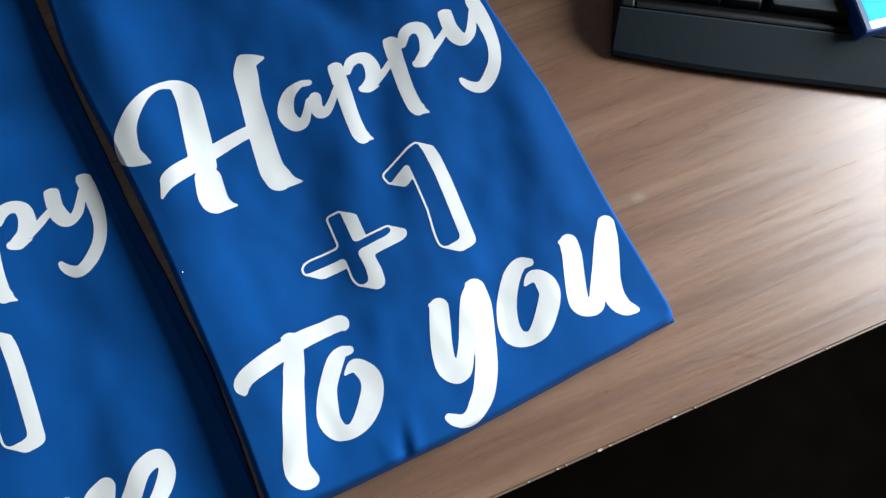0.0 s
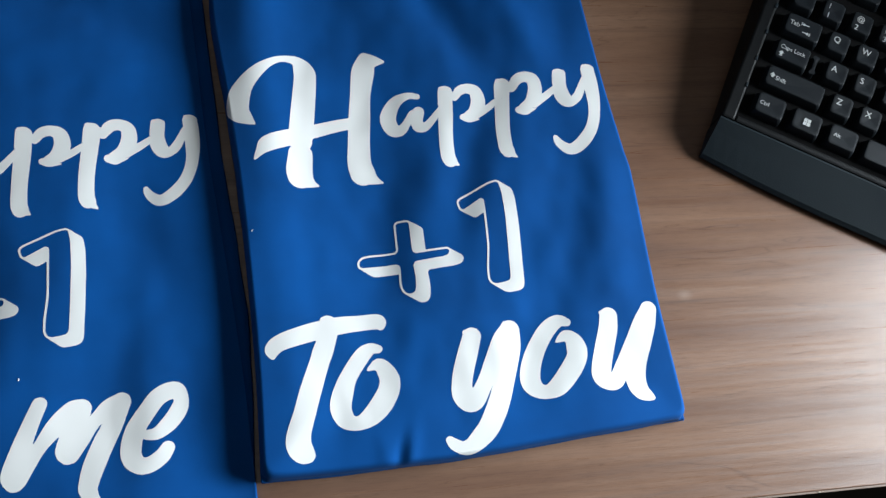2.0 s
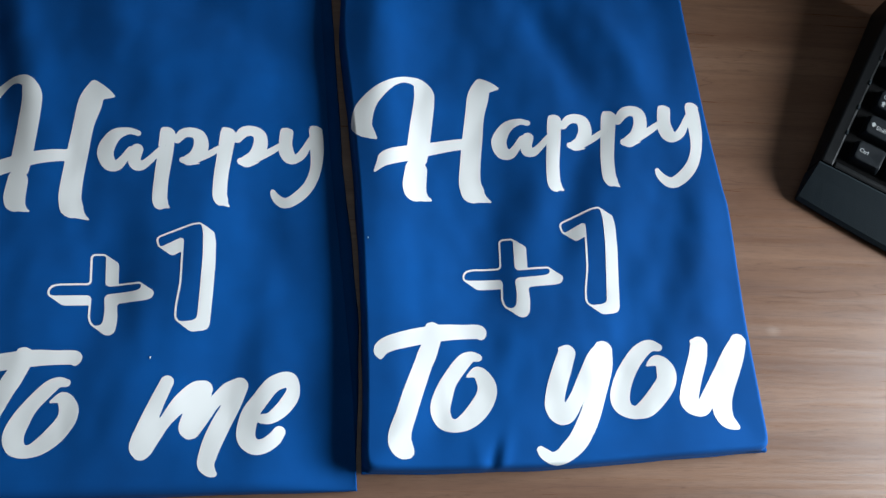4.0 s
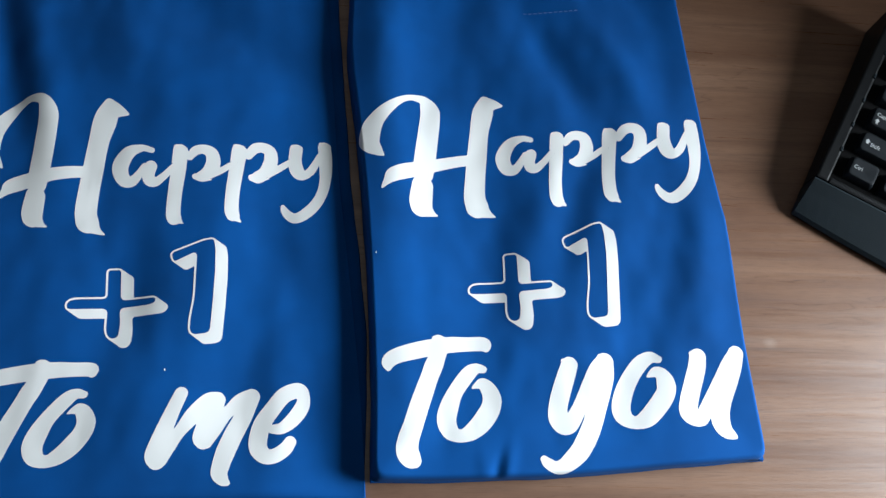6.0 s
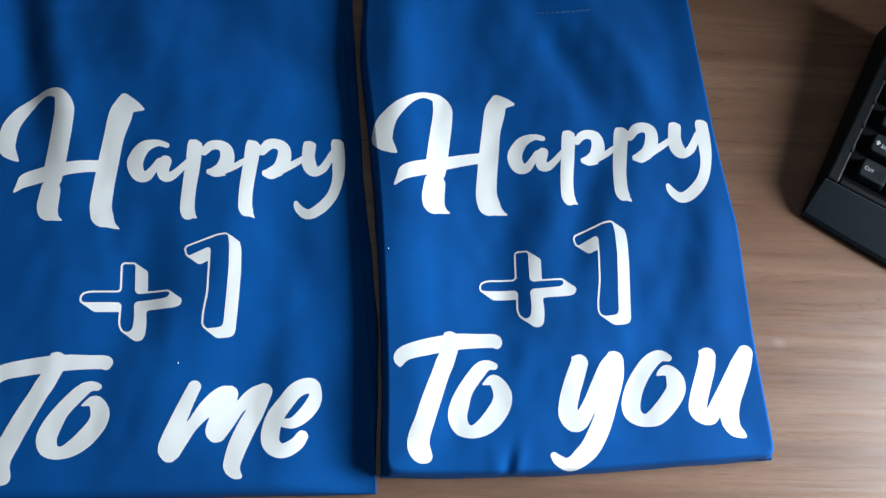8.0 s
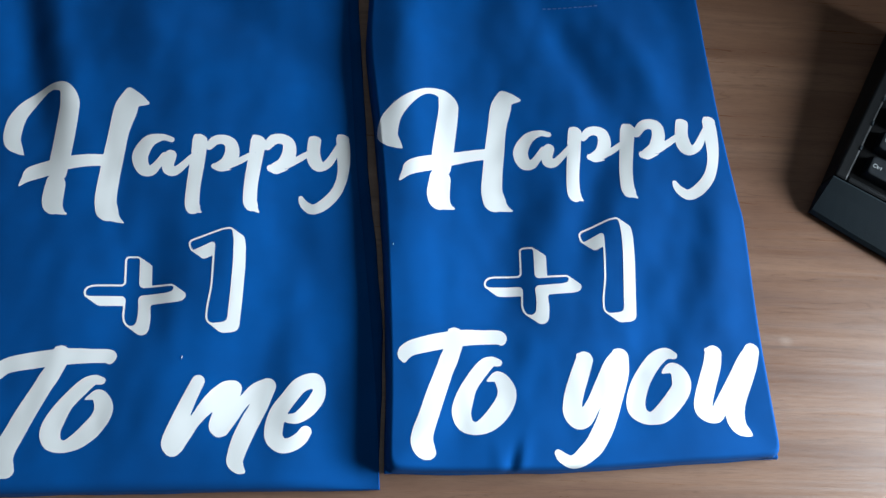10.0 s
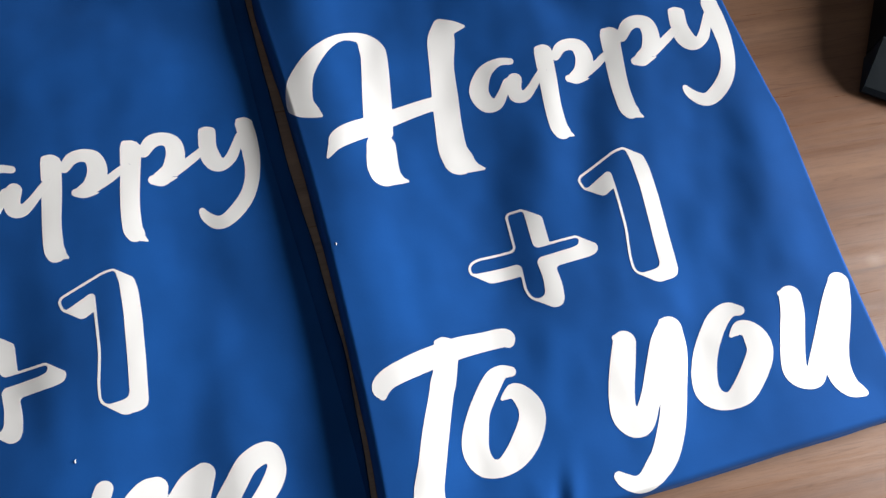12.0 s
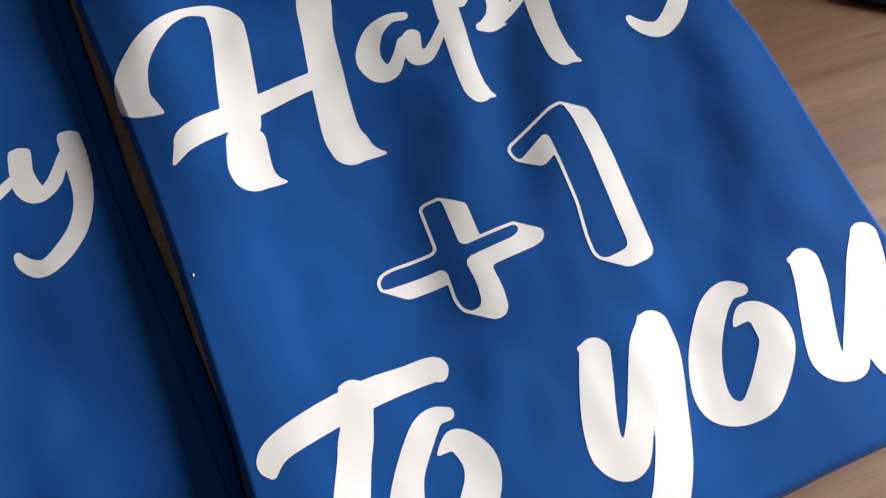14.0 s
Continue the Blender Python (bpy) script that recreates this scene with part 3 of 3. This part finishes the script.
DRAPE_TO = ((-116.03, 86.94, 9.91, -6.57, -2.92, 3.15),
           (36.82, 3.61, 86.38, 9.53, -10.82, -0.06))
shirt(me_cloth, [(CAPITAL, DRAPE_CAPITAL), (HAPPY, DRAPE_HAPPY), (PLUS_ONE, DRAPE_PLUS_ONE), (TO, DRAPE_TO), (ME, None)], "royal blue folded t-shirt with white Happy +1 To me print")


def neck_stitches(cloth, parent):
    """A short run of pale thread along the neck seam."""
    for k in range(11):
        x = 0.088 + 0.0034 * k
        y = 0.2440 + 2.4 * (x - 0.088) ** 2
        bm = bmesh.new()
        box(bm, -0.0011, 0.0011, -0.0003, 0.0003, -0.0002, 0.0003, 0.0001)
        bmesh.ops.rotate(bm, verts=bm.verts, matrix=Matrix.Rotation(math.atan(4.8 * (x - 0.088)), 3, "Z"))
        bmesh.ops.translate(bm, verts=bm.verts, vec=(x, y, cloth.height(x, y)))
        part("stitch", bm, THREAD, parent, "pale blue seam thread")


neck_stitches(you_cloth, you_shirt)


def lint(cloth, x, y, size):
    bm = bmesh.new()
    bmesh.ops.create_icosphere(bm, subdivisions=1, radius=size)
    for v in bm.verts:
        v.co = Vector((x + v.co.x * 0.6, y + v.co.y * 1.3, cloth.height(x, y) + size * 0.4 + v.co.z * 0.5))
    tagged(part("lint_speck", bm, LINT), "tiny pale lint speck on blue cloth", "lint")


lint(me_cloth, -0.1211, -0.0010, 0.0006)
lint(you_cloth, -0.0076, 0.0692, 0.0005)

# ---------------------------------------------------------------- the keyboard
U = 0.01905
SLOPE = math.tan(radians(7.5))


def key_z(y):
    return 0.0258 + y * SLOPE


def rounded(x0, x1, y0, y1, r, n=3):
    out = []
    for cx, cy, a in ((x1 - r, y1 - r, 0), (x0 + r, y1 - r, 90), (x0 + r, y0 + r, 180), (x1 - r, y0 + r, 270)):
        for k in range(n):
            t = radians(a + 90 * k / (n - 1))
            out.append((cx + r * math.cos(t), cy + r * math.sin(t)))
    return out


def keycap(kb, x0, x1, row, drop=0.0):
    """A tapered, slightly dished keycap over the cell x0..x1 (in key units) of a row."""
    yc = 0.0025 + row * U
    ax, bx, ay, by = x0 * U + 0.0006, x1 * U - 0.0006, yc - U / 2 + 0.0006, yc + U / 2 - 0.0006
    rings = [(0.0014, -0.0060, 0.0012), (0.0017, -0.0035, 0.0014), (0.0024, -0.0008, 0.0020), (0.0028, -0.0002, 0.0022), (0.0037, -0.0001, 0.0022)]
    verts, faces = [], []
    for inset, z, r in rings:
        shift = inset * 0.35
        for x, y in rounded(ax + inset, bx - inset, ay + inset + shift * 0.4, by - inset + shift * 0.4, r):
            verts.append((x, y, key_z(y) + z - drop))
    n = 12
    for k in range(len(rings) - 1):
        for q in range(n):
            faces.append((k * n + q, k * n + (q + 1) % n, (k + 1) * n + (q + 1) % n, (k + 1) * n + q))
    verts.append(((ax + bx) / 2, yc, key_z(yc) - 0.0006 - drop))
    for q in range(n):
        faces.append(((len(rings) - 1) * n + q, (len(rings) - 1) * n + (q + 1) % n, len(verts) - 1))
    return mesh_object("keycap", verts, faces, KEYCAP, kb, smooth=False), (ax, bx, ay, by, yc)


def legend(cap, text, x, y, size):
    cu = bpy.data.curves.new("legend", "FONT")
    cu.body, cu.size, cu.extrude, cu.resolution_u = text, size, 0.00004, 3
    tmp = bpy.data.objects.new("legend_text", cu)
    me = bpy.data.meshes.new_from_object(tmp)
    bpy.data.objects.remove(tmp)
    for v in me.vertices:
        v.co = Vector((x + v.co.x, y - 0.0014 + v.co.y, key_z(y - 0.0014 + v.co.y) + 0.00008 + v.co.z))
    me.materials.clear()
    me.materials.append(LEGEND)
    ob = new("legend", me)
    ob.parent = cap
    return ob


def flat_shapes(cap, polys):
    verts, faces = [], []
    for poly in polys:
        faces.append(tuple(range(len(verts), len(verts) + len(poly))))
        verts += [(x, y - 0.0010, key_z(y - 0.0010) + 0.00012) for x, y in poly]
    mesh_object("legend", verts, faces, LEGEND, cap)


def arrow_up(x, y, s, bar=True):
    out = [[(x, y), (x + s, y + s), (x + 2 * s, y), (x + 1.45 * s, y), (x + 1.45 * s, y - 0.8 * s), (x + 0.55 * s, y - 0.8 * s), (x + 0.55 * s, y)]]
    if bar:
        out.append([(x + 0.4 * s, y - 1.2 * s), (x + 1.6 * s, y - 1.2 * s), (x + 1.6 * s, y - 0.95 * s), (x + 0.4 * s, y - 0.95 * s)])
    return out


def arrow_side(x, y, s, way):
    q = [(0, 0), (0.9, 0.7), (0.9, 0.18), (2.8, 0.18), (2.8, -0.18), (0.9, -0.18), (0.9, -0.7)]
    bar = [(-0.35, 0.7), (-0.1, 0.7), (-0.1, -0.7), (-0.35, -0.7)]
    return [[(x + way * a * s, y + b * s) for a, b in q], [(x + way * a * s, y + b * s) for a, b in bar]]


def keyboard():
    kb = tagged(new("keyboard"), "black computer keyboard with white legends lying askew on the desk", "keyboard")
    kb.matrix_world = pose(0.2884, 0.1352, 0, 0, 0, -28.3)
    X0, X1, YF, YB = -0.013, 0.298, -0.0130, 0.128
    # wedge that carries the keys
    zf, zb = key_z(YF) - 0.0062, key_z(YB) - 0.0062
    verts = [(x, y, z) for x in (X0 + 0.002, X1 - 0.002) for y, z in ((YF, 0.002), (YB, 0.002), (YB, zb), (YF, zf))]
    mesh_object("base_plate", verts, [(0, 1, 2, 3), (7, 6, 5, 4), (0, 4, 5, 1), (1, 5, 6, 2), (2, 6, 7, 3), (3, 7, 4, 0)], WELL, kb, "black plate between the keys")

    def rim(name, x0, x1, y0, y1, rise):
        bm = bmesh.new()
        box(bm, x0, x1, y0, y1, 0, 1, 0.0)
        for v in bm.verts:
            v.co.z = 0.0015 if v.co.z < 0.5 else key_z(v.co.y) + rise
        bmesh.ops.bevel(bm, geom=list(bm.edges), offset=0.0014, segments=2, affect="EDGES", profile=0.5)
        part(name, bm, PLASTIC, kb)

    rim("side_rim", X0, X0 + 0.0085, YF, YB, -0.0036)
    rim("side_rim", X1 - 0.0085, X1, YF, YB, -0.0036)
    rim("back_rim", X0 + 0.0085, X1 - 0.0085, YB - 0.012, YB, -0.0036)
    rim("front_rim", X0 + 0.0085, X1 - 0.0085, YF, YF + 0.0045, -0.0040)
    # small charcoal nubs that stand in for the glints along the side rim
    for k in range(6):
        bm = bmesh.new()
        y = 0.010 + k * U
        box(bm, X0 + 0.0068, X0 + 0.0084, y, y + 0.0035, key_z(y) - 0.0045, key_z(y) - 0.0028, 0.0004)
        part("rim_clip", bm, LIP, kb)
    # sloping front lip, deeper towards the middle
    verts, faces = [], []
    n = 40
    for i in range(n + 1):
        x = X0 + (X1 - X0) * i / n
        u = min(1.0, max(0.0, (x - X0) / 0.09))
        w = min(1.0, max(0.0, (X1 - x) / 0.09))
        deep = 0.0225 + 0.004 * (1 - (1 - u) ** 2) * (1 - (1 - w) ** 2)
        top = key_z(YF) - 0.0040
        verts += [(x, YF - 0.0006, 0.001), (x, YF - 0.0006, top - 0.0003), (x, YF - 0.0018, top), (x, YF - 0.35 * deep, top - (top - 0.006) * 0.33), (x, YF - 0.93 * deep, 0.0060), (x, YF - deep, 0.0036), (x, YF - deep + 0.001, 0.0012)]
    for i in range(n):
        for k in range(7):
            a, b = i * 7 + k, i * 7 + (k + 1) % 7
            faces.append((a, b, b + 7, a + 7))
    faces += [tuple(range(6, -1, -1)), tuple(range(n * 7, n * 7 + 7))]
    mesh_object("front_lip", verts, faces, LIP, kb, "charcoal sloping front edge", smooth=False)
    for x in (0.02, 0.24):
        part("foot", box(bmesh.new(), x, x + 0.03, -0.02, -0.008, 0, 0.0025, 0.0004), WELL, kb)
        part("foot", box(bmesh.new(), x, x + 0.03, 0.10, 0.112, 0, 0.0025, 0.0004), WELL, kb)

    def single(x, row, text):
        cap, (ax, bx, ay, by, yc) = keycap(kb, x, x + 1, row)
        if text:
            legend(cap, text, ax + 0.0048, yc + 0.0014, 0.0056)
        return cap

    # bottom row
    cap, (ax, bx, ay, by, yc) = keycap(kb, 0, 1.25, 0)
    legend(cap, "Ctrl", ax + 0.0042, yc + 0.0004, 0.0036)
    cap, (ax, bx, ay, by, yc) = keycap(kb, 1.25, 2.5, 0)
    cx, s = (ax + bx) / 2, 0.0023
    flat_shapes(cap, [[(cx + a * s + 0.0001, yc + b * s), (cx + (a + 0.92) * s, yc + b * s), (cx + (a + 0.92) * s, yc + (b + 0.92) * s), (cx + a * s + 0.0001, yc + (b + 0.92) * s)] for a in (-1, 0) for b in (-0.6, 0.4)])
    cap, (ax, bx, ay, by, yc) = keycap(kb, 2.5, 3.75, 0)
    legend(cap, "Alt", ax + 0.0050, yc + 0.0004, 0.0036)
    keycap(kb, 3.75, 10, 0)
    for x in (10, 11.25, 12.5, 13.75):
        keycap(kb, x, x + 1.25, 0)
    # letter rows
    cap, (ax, bx, ay, by, yc) = keycap(kb, 0, 2.25, 1)
    flat_shapes(cap, arrow_up(ax + 0.0040, yc + 0.0014, 0.0018, False))
    legend(cap, "Shift", ax + 0.0080, yc - 0.0004, 0.0038)
    for i, ch in enumerate("ZXC       "):
        single(2.25 + i, 1, ch.strip())
    keycap(kb, 12.25, 15, 1)
    cap, (ax, bx, ay, by, yc) = keycap(kb, 0, 1.42, 2)
    legend(cap, "Caps Lock", ax + 0.0042, yc + 0.0020, 0.0038)
    flat_shapes(cap, arrow_up(ax + 0.0044, yc - 0.0018, 0.0016))
    keycap(kb, 1.30, 1.75, 2, 0.0022)[0].name = "keycap_step"
    for i, ch in enumerate("ASD        "):
        single(1.75 + i, 2, ch.strip())
    keycap(kb, 12.75, 15, 2)
    cap, (ax, bx, ay, by, yc) = keycap(kb, 0, 1.5, 3)
    legend(cap, "Tab", ax + 0.0044, yc + 0.0006, 0.0042)
    flat_shapes(cap, arrow_side(ax + 0.0122, yc + 0.0030, 0.0016, 1) + arrow_side(ax + 0.0180, yc - 0.0022, 0.0016, -1))
    for i, ch in enumerate("QWE         "):
        single(1.5 + i, 3, ch.strip())
    keycap(kb, 13.5, 15, 3)
    single(0, 4, "`")
    for i, (low, up) in enumerate([("1", "!"), ("2", "@"), ("3", "#")] + [("", "")] * 9):
        cap = single(1 + i, 4, "")
        if low:
            x, yc = (1 + i) * U + 0.0054, 0.0025 + 4 * U
            legend(cap, low, x, yc - 0.0042, 0.0050)
            legend(cap, up, x, yc + 0.0022, 0.0050)
    keycap(kb, 13, 15, 4)
    for x0 in (0, 2, 3, 4, 5, 6.5, 7.5, 8.5, 9.5, 11, 12, 13, 14):
        keycap(kb, x0, x0 + 1, 5.2)
    return kb


keyboard()


# ---------------------------------------------------------------- unseen monitor shape, added to shade the keyboard side
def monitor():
    ob = tagged(new("monitor"), "black monitor-shaped slab added out of view to block window light", "monitor")
    # stands out of view and blocks window light from the rear desk
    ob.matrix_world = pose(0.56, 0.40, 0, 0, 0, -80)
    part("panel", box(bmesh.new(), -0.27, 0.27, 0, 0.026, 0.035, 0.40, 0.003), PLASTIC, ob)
    part("screen", box(bmesh.new(), -0.258, 0.258, -0.001, 0, 0.050, 0.388), BLOCKER_FRONT, ob, "dark front of the added light blocker")
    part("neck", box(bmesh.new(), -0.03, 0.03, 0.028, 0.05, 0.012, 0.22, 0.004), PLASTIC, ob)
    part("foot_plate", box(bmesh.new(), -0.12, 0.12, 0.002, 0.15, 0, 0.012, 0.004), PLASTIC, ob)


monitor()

# ---------------------------------------------------------------- the box on the keys
def product_box():
    ob = tagged(new("product_box"), "glossy cyan and navy box with white edge lying on the keyboard", "box")
    ob.matrix_world = pose(0.3916, 0.0605, 0.0175, 7.3, -1.9, -6.5)
    w, l, h = 0.11, 0.17, 0.0125
    part("carton", box(bmesh.new(), 0, w, 0, l, 0, h, 0.0012), NAVY, ob)
    part("top_panel", box(bmesh.new(), 0.0042, w - 0.002, 0.0062, l - 0.002, h, h + 0.0004), CYAN, ob, "cyan glossy printed top")
    part("side_border", box(bmesh.new(), 0.0012, 0.0040, 0.0012, l - 0.002, h, h + 0.0004), SLATE, ob, "dark blue-grey printed border")
    part("white_edge", box(bmesh.new(), 0.0042, w - 0.0015, 0.0012, 0.0060, h, h + 0.0004), PAPER, ob, "white printed border")
    bm = bmesh.new()
    ring = [bm.verts.new((0.045 + 0.038 * math.cos(k * math.tau / 40), 0.055 + 0.038 * math.sin(k * math.tau / 40), h + 0.0006)) for k in range(40)]
    bm.faces.new(ring)
    part("printed_disc", bm, MAUVE, ob, "muted mauve printed disc")


product_box()
